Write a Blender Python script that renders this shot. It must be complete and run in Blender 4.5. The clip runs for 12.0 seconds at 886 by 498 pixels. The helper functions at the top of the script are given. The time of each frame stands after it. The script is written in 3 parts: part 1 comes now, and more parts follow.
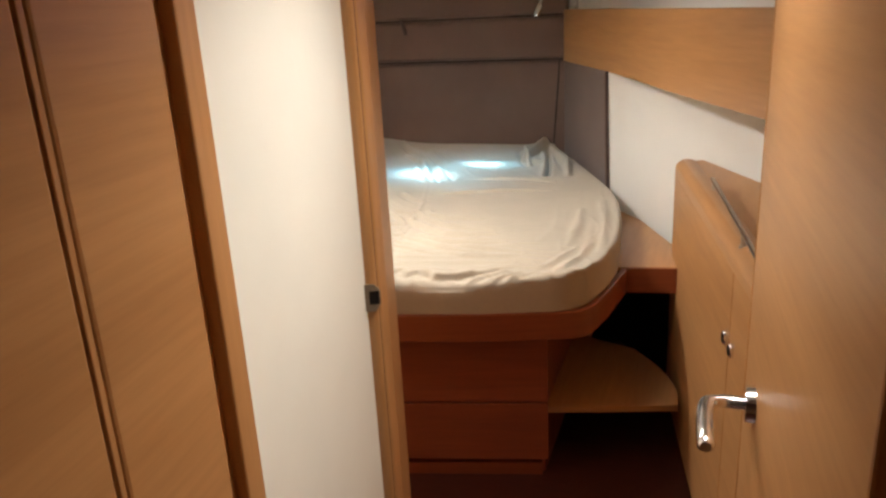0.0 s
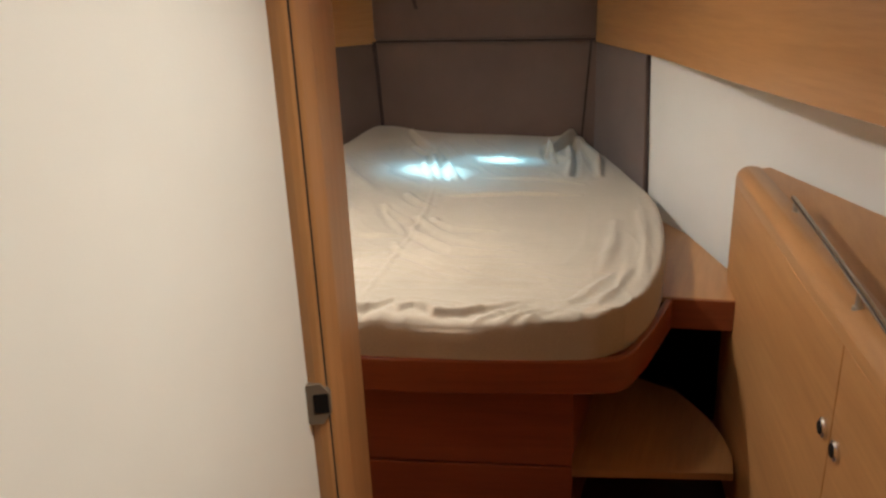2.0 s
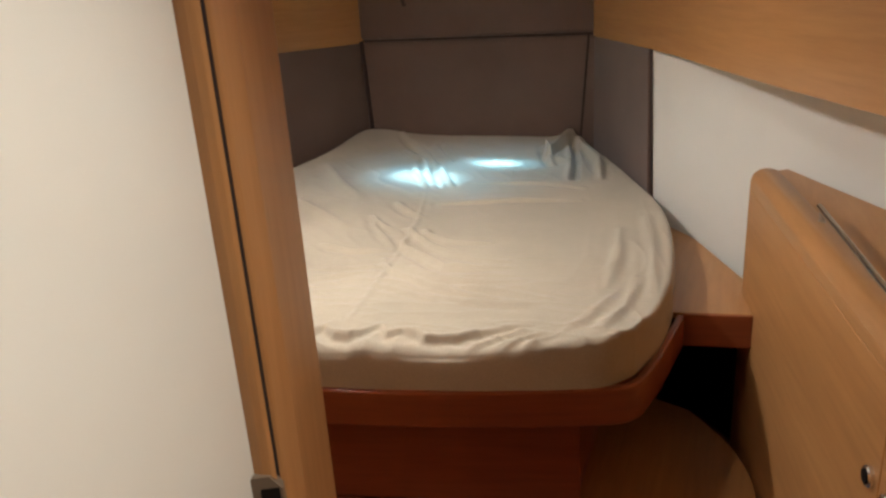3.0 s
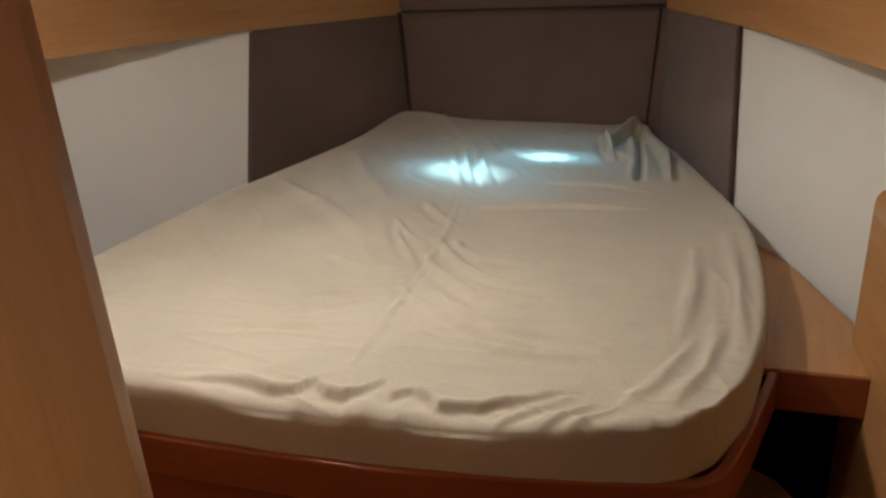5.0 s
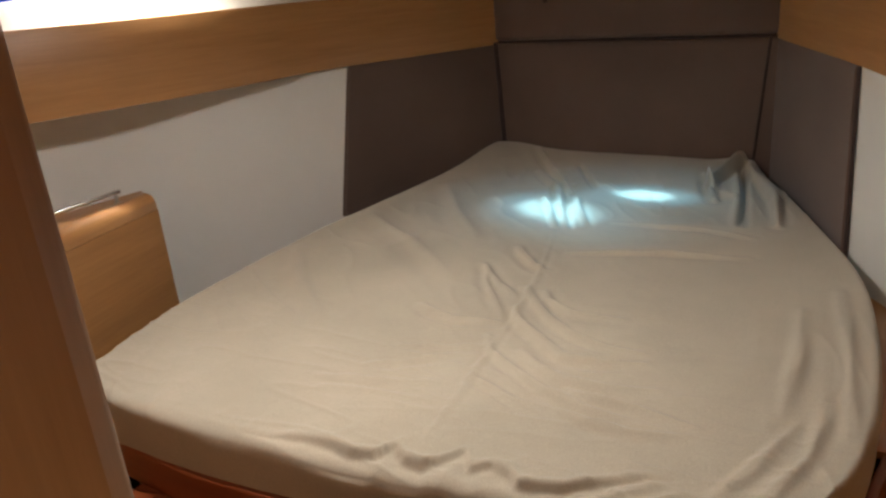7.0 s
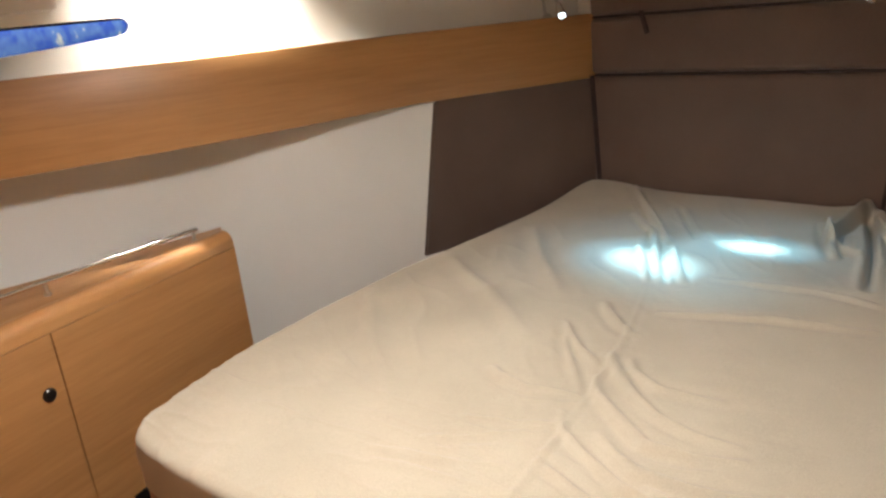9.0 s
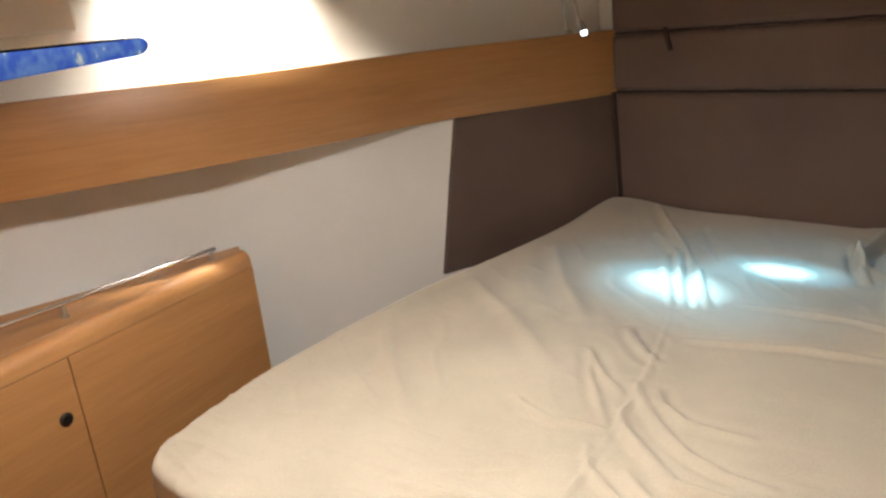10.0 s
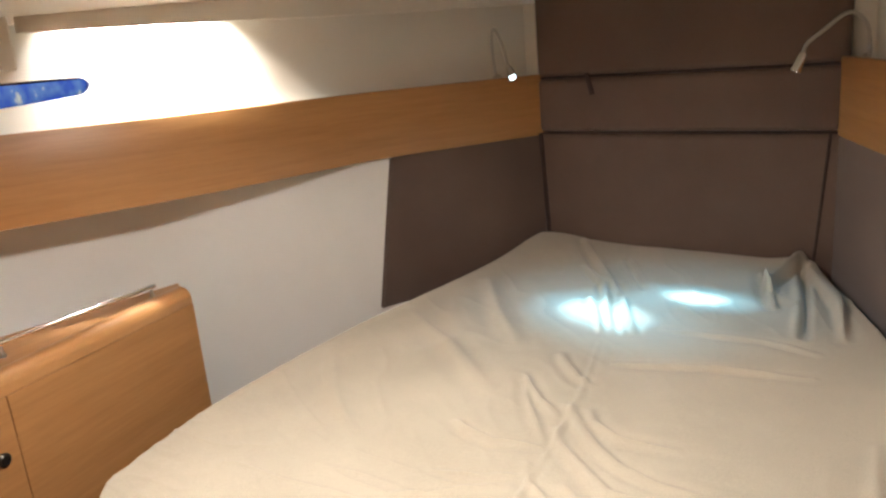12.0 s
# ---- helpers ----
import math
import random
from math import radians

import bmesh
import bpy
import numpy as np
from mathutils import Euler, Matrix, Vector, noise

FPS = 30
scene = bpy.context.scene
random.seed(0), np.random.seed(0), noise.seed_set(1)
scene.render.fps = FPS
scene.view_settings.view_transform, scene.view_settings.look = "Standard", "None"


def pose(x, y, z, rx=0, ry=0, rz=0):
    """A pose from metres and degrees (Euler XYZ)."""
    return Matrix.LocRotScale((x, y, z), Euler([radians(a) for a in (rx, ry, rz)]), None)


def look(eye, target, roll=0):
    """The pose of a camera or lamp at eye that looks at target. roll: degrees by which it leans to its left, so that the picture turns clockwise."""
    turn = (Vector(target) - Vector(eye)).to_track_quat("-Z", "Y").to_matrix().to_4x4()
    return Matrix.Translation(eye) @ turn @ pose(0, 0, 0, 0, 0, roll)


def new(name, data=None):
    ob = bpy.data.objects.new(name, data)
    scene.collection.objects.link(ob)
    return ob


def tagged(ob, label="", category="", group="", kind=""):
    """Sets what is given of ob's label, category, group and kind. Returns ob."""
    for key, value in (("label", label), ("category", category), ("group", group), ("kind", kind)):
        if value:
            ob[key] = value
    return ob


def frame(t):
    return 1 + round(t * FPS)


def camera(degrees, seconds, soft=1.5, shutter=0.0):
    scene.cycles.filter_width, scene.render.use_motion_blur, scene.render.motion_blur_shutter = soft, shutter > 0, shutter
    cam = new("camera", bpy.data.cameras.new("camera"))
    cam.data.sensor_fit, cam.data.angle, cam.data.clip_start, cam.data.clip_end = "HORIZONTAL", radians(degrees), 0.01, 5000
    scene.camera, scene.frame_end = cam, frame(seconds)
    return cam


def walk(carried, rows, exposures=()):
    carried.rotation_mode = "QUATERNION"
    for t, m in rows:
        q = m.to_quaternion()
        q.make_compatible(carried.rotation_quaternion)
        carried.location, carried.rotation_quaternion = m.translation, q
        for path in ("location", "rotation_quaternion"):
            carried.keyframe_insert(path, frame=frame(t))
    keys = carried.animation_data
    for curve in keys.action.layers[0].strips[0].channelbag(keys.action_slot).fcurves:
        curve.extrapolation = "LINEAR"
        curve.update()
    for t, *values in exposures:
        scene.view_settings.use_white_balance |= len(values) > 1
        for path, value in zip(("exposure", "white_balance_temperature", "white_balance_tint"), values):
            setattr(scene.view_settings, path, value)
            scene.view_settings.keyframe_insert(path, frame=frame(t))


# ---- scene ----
cam = camera(61.5, 12.0, soft=2.6)
PATH = [
    (0, (1.335, -0.072, 1.465), (0.639, 1.7, 0.851), -3.1),
    (0.5, (1.314, 0.069, 1.452), (0.577, 1.815, 0.814), -2.1),
    (1, (1.289, 0.189, 1.431), (0.527, 1.922, 0.785), -1.5),
    (1.5, (1.265, 0.273, 1.436), (0.495, 2.0, 0.784), -2.1),
    (2, (1.201, 0.377, 1.433), (0.466, 2.115, 0.77), -2.3),
    (2.5, (1.177, 0.455, 1.442), (0.449, 2.192, 0.77), -3.3),
    (3, (1.159, 0.543, 1.428), (0.424, 2.278, 0.756), -3.7),
    (5, (1.051, 0.927, 1.406), (0.197, 2.579, 0.671), -3.5),
    (5.5, (1.038, 0.968, 1.407), (0.127, 2.59, 0.675), -3.8),
    (6, (1.029, 0.99, 1.424), (0.065, 2.584, 0.697), -4.1),
    (6.5, (1.034, 0.997, 1.449), (0.009, 2.561, 0.739), -4.7),
    (7, (1.048, 0.997, 1.494), (-0.035, 2.525, 0.794), -5.2),
    (7.5, (1.053, 1.036, 1.501), (-0.098, 2.525, 0.821), -5.3),
    (9.5, (0.985, 1.193, 1.533), (-0.346, 2.555, 0.92), -6.1),
    (10, (0.967, 1.198, 1.553), (-0.37, 2.556, 0.949), -6.0),
    (10.5, (0.951, 1.201, 1.564), (-0.379, 2.574, 0.974), -5.9),
    (11, (0.946, 1.196, 1.565), (-0.361, 2.598, 0.995), -5.6),
    (11.5, (0.97, 1.156, 1.567), (-0.293, 2.608, 1.024), -5.3),
    (12, (1.003, 1.11, 1.568), (-0.201, 2.619, 1.044), -5.1),
]
walk(cam, [(t, look(e, g, r)) for t, e, g, r in PATH], [(0, 0.10), (1, -0.2), (1.5, -0.44), (2, -0.4), (3.2, -0.46), (5, -0.84), (6, -1.11), (6.5, -1.16), (7, -0.93), (7.5, -0.54), (9.5, -0.24), (12, -0.10)])

# ---- light ----
world = bpy.data.worlds.new("world")
scene.world = world
world.use_nodes = True
sky = world.node_tree.nodes.new("ShaderNodeTexSky")
sky.sky_type = "NISHITA"
sky.sun_disc = False
sky.sun_elevation = radians(35)
sky.sun_rotation = radians(200)
world.node_tree.links.new(sky.outputs[0], world.node_tree.nodes["Background"].inputs[0])
world.node_tree.nodes["Background"].inputs[1].default_value = 0.3
scene.view_settings.exposure = 0.0


def spot(name, at, to, watts, colour, degrees, blend, size):
    lamp = bpy.data.lights.new(name, "SPOT")
    lamp.energy, lamp.color = watts, colour
    lamp.spot_size, lamp.spot_blend, lamp.shadow_soft_size = radians(degrees), blend, size
    ob = new(name, lamp)
    ob.matrix_world = look(at, to)
    return ob


WARM = (1.0, 0.968, 0.925)
COLD = (0.34, 0.74, 1.0)
FRINGE = (0.16, 0.60, 1.0)
DOWN_A, DOWN_B, DOWN_D, DOWN_C, WASH = (0.06, 1.88, 1.80), (0.25, 1.31, 1.80), (0.60, 2.00, 1.77), (1.19, 0.90, 1.838), (-1.143, 2.31, 1.746)
spot("downlight_bulb", DOWN_A, (0.04, 1.86, 0), 89, WARM, 172, 0.62, 0.06)
spot("downlight_bulb", DOWN_B, (0.40, 1.50, 0), 8.5, WARM, 140, 1.0, 0.022)
spot("downlight_bulb", DOWN_D, (0.66, 2.02, 0), 12, WARM, 164, 0.9, 0.03)
# Added area light, tilted to brighten the passage wall and spare the berth.
panel = bpy.data.lights.new("passage_fill", "AREA")
panel.shape, panel.size, panel.size_y, panel.energy, panel.color, panel.spread = "RECTANGLE", 0.34, 0.20, 9.4, WARM, radians(102)
new("passage_fill", panel).matrix_world = look(DOWN_C, (DOWN_C[0] - 0.12, DOWN_C[1] - 0.36, 0.4))
wash = bpy.data.lights.new("strip_bulb", "AREA")
wash.shape, wash.size, wash.size_y, wash.energy, wash.color, wash.spread = "RECTANGLE", 0.02, 0.58, 165.0, (1.0, 0.97, 0.91), radians(118)
new("strip_bulb", wash).matrix_world = pose(*WASH, 0, 38, -18.8)
LAMP_L, LAMP_R = (-0.487, 3.471, 1.436), (0.477, 3.467, 1.411)
GLOW_L, GLOW_R = (0.015, 3.10, 0.73), (0.243, 3.32, 0.745)
def oval(name, eye, aim, watts, degrees, flat, colour):
    """A reading light whose patch is drawn out along x."""
    ob = spot(name, eye, aim, watts, colour, degrees, 1.0, 0.008)
    z = (Vector(eye) - Vector(aim)).normalized()
    y = (Vector((1, 0, 0)) - z * z.x).normalized()
    x = y.cross(z)
    ob.matrix_world = Matrix.Translation(eye) @ Matrix((x, y, z)).transposed().to_4x4() @ Matrix.Diagonal((flat, 1, 1, 1))


for eye, aim, watts, flat in (((-0.478, 3.466, 1.424), GLOW_L, 225, 0.70), ((0.462, 3.462, 1.399), GLOW_R, 150, 0.50)):
    oval("reading_bulb", eye, aim, watts, 19, flat, COLD)
    oval("reading_halo", eye, aim, 0.28 * watts, 38, flat, FRINGE)
    oval("reading_spill", eye, aim, 8, 84, 0.8, FRINGE)


# ---- materials ----
def material(name, rough=0.5, metal=0.0):
    m = bpy.data.materials.new(name)
    m.use_nodes = True
    b = m.node_tree.nodes["Principled BSDF"]
    b.inputs["Roughness"].default_value, b.inputs["Metallic"].default_value = rough, metal
    return m, m.node_tree.nodes, m.node_tree.links, b


def mapped(n, l, scale):
    c = n.new("ShaderNodeTexCoord")
    p = n.new("ShaderNodeMapping")
    p.inputs["Scale"].default_value = scale
    l.new(c.outputs["Object"], p.inputs[0])
    return p


def noise_node(n, l, vec, scale, detail=4.0, rough=0.55):
    t = n.new("ShaderNodeTexNoise")
    t.inputs["Scale"].default_value, t.inputs["Detail"].default_value, t.inputs["Roughness"].default_value = scale, detail, rough
    l.new(vec.outputs[0], t.inputs["Vector"])
    return t


def ramp_node(n, l, fac, stops):
    r = n.new("ShaderNodeValToRGB")
    e = r.color_ramp.elements
    e[0].position, e[0].color = stops[0][0], (*stops[0][1], 1)
    e[1].position, e[1].color = stops[-1][0], (*stops[-1][1], 1)
    for p, c in stops[1:-1]:
        k = e.new(p)
        k.color = (*c, 1)
    l.new(fac, r.inputs[0])
    return r


def mix_node(n, l, kind, fac, a, b):
    x = n.new("ShaderNodeMix")
    x.data_type, x.blend_type = "RGBA", kind
    x.inputs[0].default_value = fac
    l.new(a, x.inputs[6])
    l.new(b, x.inputs[7])
    return x


def bump_node(n, l, b, height, strength, distance=0.002):
    k = n.new("ShaderNodeBump")
    k.inputs["Strength"].default_value, k.inputs["Distance"].default_value = strength, distance
    l.new(height, k.inputs["Height"])
    l.new(k.outputs[0], b.inputs["Normal"])


def wood(name, dark, light, scale, rough=0.38):
    m, n, l, b = material(name, rough)
    v = mapped(n, l, scale)
    fine = noise_node(n, l, v, 14, 6, 0.65)
    wide = noise_node(n, l, v, 2.2, 3, 0.5)
    mid = tuple((a + c) / 2 for a, c in zip(dark, light))
    c1 = ramp_node(n, l, fine.outputs[0], [(0.3, dark), (0.5, mid), (0.72, light)])
    c2 = ramp_node(n, l, wide.outputs[0], [(0.3, (0.78, 0.74, 0.7)), (0.7, (1, 1, 1))])
    x = mix_node(n, l, "MULTIPLY", 0.8, c1.outputs[0], c2.outputs[0])
    l.new(x.outputs[2], b.inputs["Base Color"])
    bump_node(n, l, b, fine.outputs[0], 0.06, 0.001)
    return m


def plain(name, a, c, scale, rough, bump=0.1, fine=90.0):
    m, n, l, b = material(name, rough)
    v = mapped(n, l, (1, 1, 1))
    w = noise_node(n, l, v, scale, 4)
    f = noise_node(n, l, v, fine, 3)
    r = ramp_node(n, l, w.outputs[0], [(0.3, a), (0.7, c)])
    l.new(r.outputs[0], b.inputs["Base Color"])
    bump_node(n, l, b, f.outputs[0], bump)
    return m


def woven(name, a, c, rough=0.95):
    m, n, l, b = material(name, rough)
    v = mapped(n, l, (1, 1, 1))
    w = noise_node(n, l, v, 3.0, 3)
    f = noise_node(n, l, v, 420, 2)
    r = ramp_node(n, l, w.outputs[0], [(0.3, a), (0.7, c)])
    r2 = ramp_node(n, l, f.outputs[0], [(0.3, (0.8, 0.8, 0.8)), (0.7, (1, 1, 1))])
    x = mix_node(n, l, "MULTIPLY", 1.0, r.outputs[0], r2.outputs[0])
    l.new(x.outputs[2], b.inputs["Base Color"])
    b.inputs["Sheen Weight"].default_value = 0.15
    bump_node(n, l, b, f.outputs[0], 0.25)
    return m


OAK_D, OAK_L = (0.40, 0.190, 0.066), (0.49, 0.245, 0.092)
M_WOOD = wood("oak_horizontal", OAK_D, OAK_L, (0.35, 0.35, 6.0))
M_WOODV = wood("oak_vertical", OAK_D, OAK_L, (6.0, 6.0, 0.35))
M_WOODTOP = wood("oak_top", OAK_D, OAK_L, (5.0, 0.5, 1.0))
# Same oak, darkened and reddened: the berth front's shade is in this colour.
M_WOODSHADE = wood("oak_painted_shade", (0.215, 0.050, 0.016), (0.275, 0.068, 0.021), (0.35, 0.35, 6.0))
M_FLOOR = wood("mahogany_floor", (0.045, 0.012, 0.007), (0.09, 0.024, 0.012), (1.0, 9.0, 1.0), 0.3)
M_WHITE = plain("white_vinyl", (0.70, 0.672, 0.575), (0.78, 0.758, 0.655), 2.5, 0.6, 0.06)
M_HULL = plain("white_hull_liner", (0.68, 0.65, 0.59), (0.75, 0.72, 0.66), 2.0, 0.55, 0.06)
M_CEIL = plain("deckhead_vinyl", (0.52, 0.485, 0.41), (0.60, 0.56, 0.48), 3.0, 0.7, 0.08)
M_TAUPE = woven("taupe_fabric", (0.120, 0.073, 0.054), (0.153, 0.096, 0.071))
M_PIPING = plain("dark_piping", (0.032, 0.017, 0.014), (0.05, 0.027, 0.021), 20, 0.9)
M_SHEET = woven("beige_sheet", (0.43, 0.365, 0.275), (0.51, 0.435, 0.33), 0.9)
# Own black of the buttons; elsewhere shade painted into unlit hollows.
M_BLACK = plain("black_and_shade", (0.008, 0.006, 0.005), (0.014, 0.01, 0.008), 6, 0.8)
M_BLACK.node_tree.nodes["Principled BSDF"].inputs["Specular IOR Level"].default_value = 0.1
M_GAP = plain("shadow_gap", (0.012, 0.006, 0.003), (0.02, 0.009, 0.005), 6, 0.8)
M_CHROME, _n, _l, _b = material("chrome", 0.16, 1.0)
_b.inputs["Base Color"].default_value = (0.78, 0.76, 0.73, 1)
M_STEEL, _n, _l, _b = material("brushed_steel", 0.32, 1.0)
_b.inputs["Base Color"].default_value = (0.5, 0.47, 0.43, 1)
M_BRONZE, _n, _l, _b = material("dark_bronze", 0.3, 0.6)
_b.inputs["Base Color"].default_value = (0.03, 0.022, 0.016, 1)
M_NICKEL, _n, _l, _b = material("satin_nickel", 0.5, 0.55)
_b.inputs["Base Color"].default_value = (0.25, 0.19, 0.13, 1)
M_BULB, _n, _l, _b = material("led_bulb", 0.4)
_b.inputs["Emission Color"].default_value = (0.75, 0.93, 1.0, 1)
_b.inputs["Emission Strength"].default_value = 9.0
M_WARMBULB, _n, _l, _b = material("warm_bulb", 0.4)
_b.inputs["Emission Color"].default_value = (1.0, 0.78, 0.52, 1)
_b.inputs["Emission Strength"].default_value = 6.0
M_PANE, _n, _l, _b = material("blue_acrylic", 0.05)
_b.inputs["Base Color"].default_value = (0.006, 0.030, 0.80, 1)
_b.inputs["Transmission Weight"].default_value = 1.0
_b.inputs["IOR"].default_value = 1.1
# pale highlights painted into the pane's tint by noise
_v = mapped(_n, _l, (5.0, 16.0, 9.0))
_s = _n.new("ShaderNodeTexNoise")
_s.inputs["Scale"].default_value, _s.inputs["Detail"].default_value = 1.6, 2.0
_l.new(_v.outputs[0], _s.inputs["Vector"])
_r = _n.new("ShaderNodeValToRGB")
_r.color_ramp.elements[0].position, _r.color_ramp.elements[0].color = 0.42, (0.006, 0.030, 0.80, 1)
_r.color_ramp.elements[1].position, _r.color_ramp.elements[1].color = 0.62, (0.03, 0.11, 0.95, 1)
_e = _r.color_ramp.elements.new(0.74)
_e.color = (0.75, 0.88, 1.0, 1)
_l.new(_s.outputs[0], _r.inputs[0])
_l.new(_r.outputs[0], _b.inputs["Base Color"])


# ---- mesh helpers ----
def part(name, bm, mat, parent=None, label="", smooth=False):
    me = bpy.data.meshes.new(name)
    bmesh.ops.recalc_face_normals(bm, faces=bm.faces)
    bm.to_mesh(me)
    bm.free()
    me.materials.append(mat)
    if smooth:
        for p in me.polygons:
            p.use_smooth = True
        me.set_sharp_from_angle(angle=radians(38))
    ob = new(name, me)
    ob.parent = parent
    if label:
        ob["label"] = label
    return ob


def thing(name, at, label, category, group="", kind=""):
    e = new(name)
    e.empty_display_size = 0.05
    return tagged(e, label, category, group, kind)


def prism(points, z0, z1, bevel=0.0, segments=2, bm=None):
    """A plan outline raised from z0 to z1."""
    bm = bm or bmesh.new()
    low = [bm.verts.new((x, y, z0)) for x, y in points]
    top = [bm.verts.new((x, y, z1)) for x, y in points]
    k = len(points)
    faces = [bm.faces.new(low[::-1]), bm.faces.new(top)]
    faces += [bm.faces.new((low[i], low[(i + 1) % k], top[(i + 1) % k], top[i])) for i in range(k)]
    bmesh.ops.recalc_face_normals(bm, faces=faces)
    if bevel:
        edges = [e for e in bm.edges if e.calc_face_angle(0) > 0.5]
        bmesh.ops.bevel(bm, geom=edges, offset=bevel, segments=segments, profile=0.5, affect="EDGES", clamp_overlap=True)
    return bm


def box(x0, x1, y0, y1, z0, z1, bevel=0.0, segments=2):
    return prism([(x0, y0), (x1, y0), (x1, y1), (x0, y1)], z0, z1, bevel, segments)


def slab(a, b, z0, z1, thick, bevel=0.002, lift=0.0):
    """An upright panel on the plan line a-b; its thickness goes to the left of that line."""
    a, b = Vector(a), Vector(b)
    d = (b - a).normalized()
    n = Vector((-d.y, d.x))
    p = [a + n * lift, b + n * lift, b + n * (lift + thick), a + n * (lift + thick)]
    return prism([tuple(q) for q in p], z0, z1, bevel)


def smooth_line(points, steps=6, closed=False):
    """A curve through plan points."""
    p = [Vector(q) for q in points]
    k = len(p)
    out = []
    for i in range(k if closed else k - 1):
        g = lambda j: p[j % k] if closed else p[max(0, min(k - 1, j))]
        a, b, c, d = g(i - 1), g(i), g(i + 1), g(i + 2)
        for s in range(steps):
            t = s / steps
            out.append(0.5 * (2 * b + (c - a) * t + (2 * a - 5 * b + 4 * c - d) * t * t + (3 * b - a - 3 * c + d) * t ** 3))
    if not closed:
        out.append(p[-1])
    return out


def offset_line(line, d):
    """A plan line moved to its left by d."""
    out = []
    for i, p in enumerate(line):
        t = (line[min(i + 1, len(line) - 1)] - line[max(i - 1, 0)]).normalized()
        out.append(p + Vector((-t.y, t.x)) * d)
    return out


def strip(line, z0, z1, d0, d1, bevel=0.0, z1b=None):
    """A band along a plan line, from z0 to z1, between its offsets d0 and d1; z1b: its top at the line's end."""
    bm = bmesh.new()
    a, b = offset_line(line, d0), offset_line(line, d1)
    k = len(line)
    rows = []
    for i in range(k):
        zt = z1 if z1b is None else z1 + (z1b - z1) * i / (k - 1)
        rows.append([bm.verts.new((*a[i], z0)), bm.verts.new((*b[i], z0)), bm.verts.new((*b[i], zt)), bm.verts.new((*a[i], zt))])
    for r, s in zip(rows, rows[1:]):
        for j in range(4):
            bm.faces.new((r[j], r[(j + 1) % 4], s[(j + 1) % 4], s[j]))
    bm.faces.new(rows[0])
    bm.faces.new(rows[-1][::-1])
    bmesh.ops.recalc_face_normals(bm, faces=bm.faces)
    if bevel:
        edges = [e for e in bm.edges if e.calc_face_angle(0) > 0.7]
        bmesh.ops.bevel(bm, geom=edges, offset=bevel, segments=2, profile=0.5, affect="EDGES", clamp_overlap=True)
    return bm


def tube(points, radius, sides=10, bm=None, caps=True):
    """A round bar through points of the place; radius may be a list."""
    bm = bm or bmesh.new()
    p = [Vector(q) for q in points]
    rings = []
    up = Vector((0.31, 0.17, 0.93))
    for i, q in enumerate(p):
        t = (p[min(i + 1, len(p) - 1)] - p[max(i - 1, 0)]).normalized()
        u = t.cross(up).normalized()
        w = t.cross(u)
        r = radius[i] if isinstance(radius, (list, tuple)) else radius
        rings.append([bm.verts.new(q + (u * math.cos(a) + w * math.sin(a)) * r) for a in [2 * math.pi * s / sides for s in range(sides)]])
    for r, s in zip(rings, rings[1:]):
        for j in range(sides):
            bm.faces.new((r[j], r[(j + 1) % sides], s[(j + 1) % sides], s[j]))
    if caps:
        bm.faces.new(rings[0][::-1])
        bm.faces.new(rings[-1])
    return bm


def curve3(points, steps=8):
    return smooth_line(points, steps)


# ---- plan ----
BOARD_L = smooth_line([(-0.535, 3.87), (-0.62, 3.70), (-0.885, 3.18), (-0.975, 2.75), (-1.062, 2.38), (-1.225, 1.90), (-1.40, 1.45), (-1.52, 1.156)])
BOARD_R = smooth_line([(0.500, 3.87), (0.575, 3.70), (0.875, 3.08), (1.167, 2.365), (1.387, 1.873), (1.58, 1.45), (1.70, 1.156)])
BACK_Y = 3.79
Z_BOARD0 = 1.18
RECESS = 0.10


def recess(y):
    """How far the hull lies behind a side board: less towards the bow."""
    return 0.25 - 0.238 * min(1.0, max(0.0, (y - 2.35) / 0.80))


# ---- structure ----
floor = tagged(part("floor", box(-2.0, 2.1, -1.2, 4.1, -0.05, 0.0), M_FLOOR), "dark red mahogany cabin sole boards", "floor", kind="structure")

# hull sides below the shelf boards; the port side leans in towards the stern
def low_wall(line, sign, lean, z0, z1):
    bm = bmesh.new()
    cols = []
    zs = [z0 + (z1 - z0) * i / 6 for i in range(7)]
    for i, p in enumerate(line):
        t = (line[min(i + 1, len(line) - 1)] - line[max(i - 1, 0)]).normalized()
        n = Vector((-t.y, t.x)) * sign
        k = min(1.0, max(0.0, (2.35 - p.y) / 0.65))
        k = k * k * (3 - 2 * k) * lean
        at = lambda z, d: (*(p + n * (recess(p.y) + d - k * ((1.2 - z) / 1.2) ** 2)), z)
        cols.append([bm.verts.new(at(z, 0)) for z in zs] + [bm.verts.new(at(z, 0.04)) for z in zs[::-1]])
    for r, q in zip(cols, cols[1:]):
        for j in range(14):
            bm.faces.new((r[j], r[(j + 1) % 14], q[(j + 1) % 14], q[j]))
    bm.faces.new(cols[0])
    bm.faces.new(cols[-1][::-1])
    return bm


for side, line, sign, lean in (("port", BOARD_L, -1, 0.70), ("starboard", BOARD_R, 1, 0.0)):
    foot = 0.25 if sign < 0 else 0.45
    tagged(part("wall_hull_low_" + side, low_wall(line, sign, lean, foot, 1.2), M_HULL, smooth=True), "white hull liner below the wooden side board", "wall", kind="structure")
    # Lower hull coloured black to stand in for missing light.
    tagged(part("wall_locker_" + side, low_wall(line, sign, lean, 0.0, foot), M_BLACK), "hull under the berth, its shade painted in as black", "wall", kind="structure")

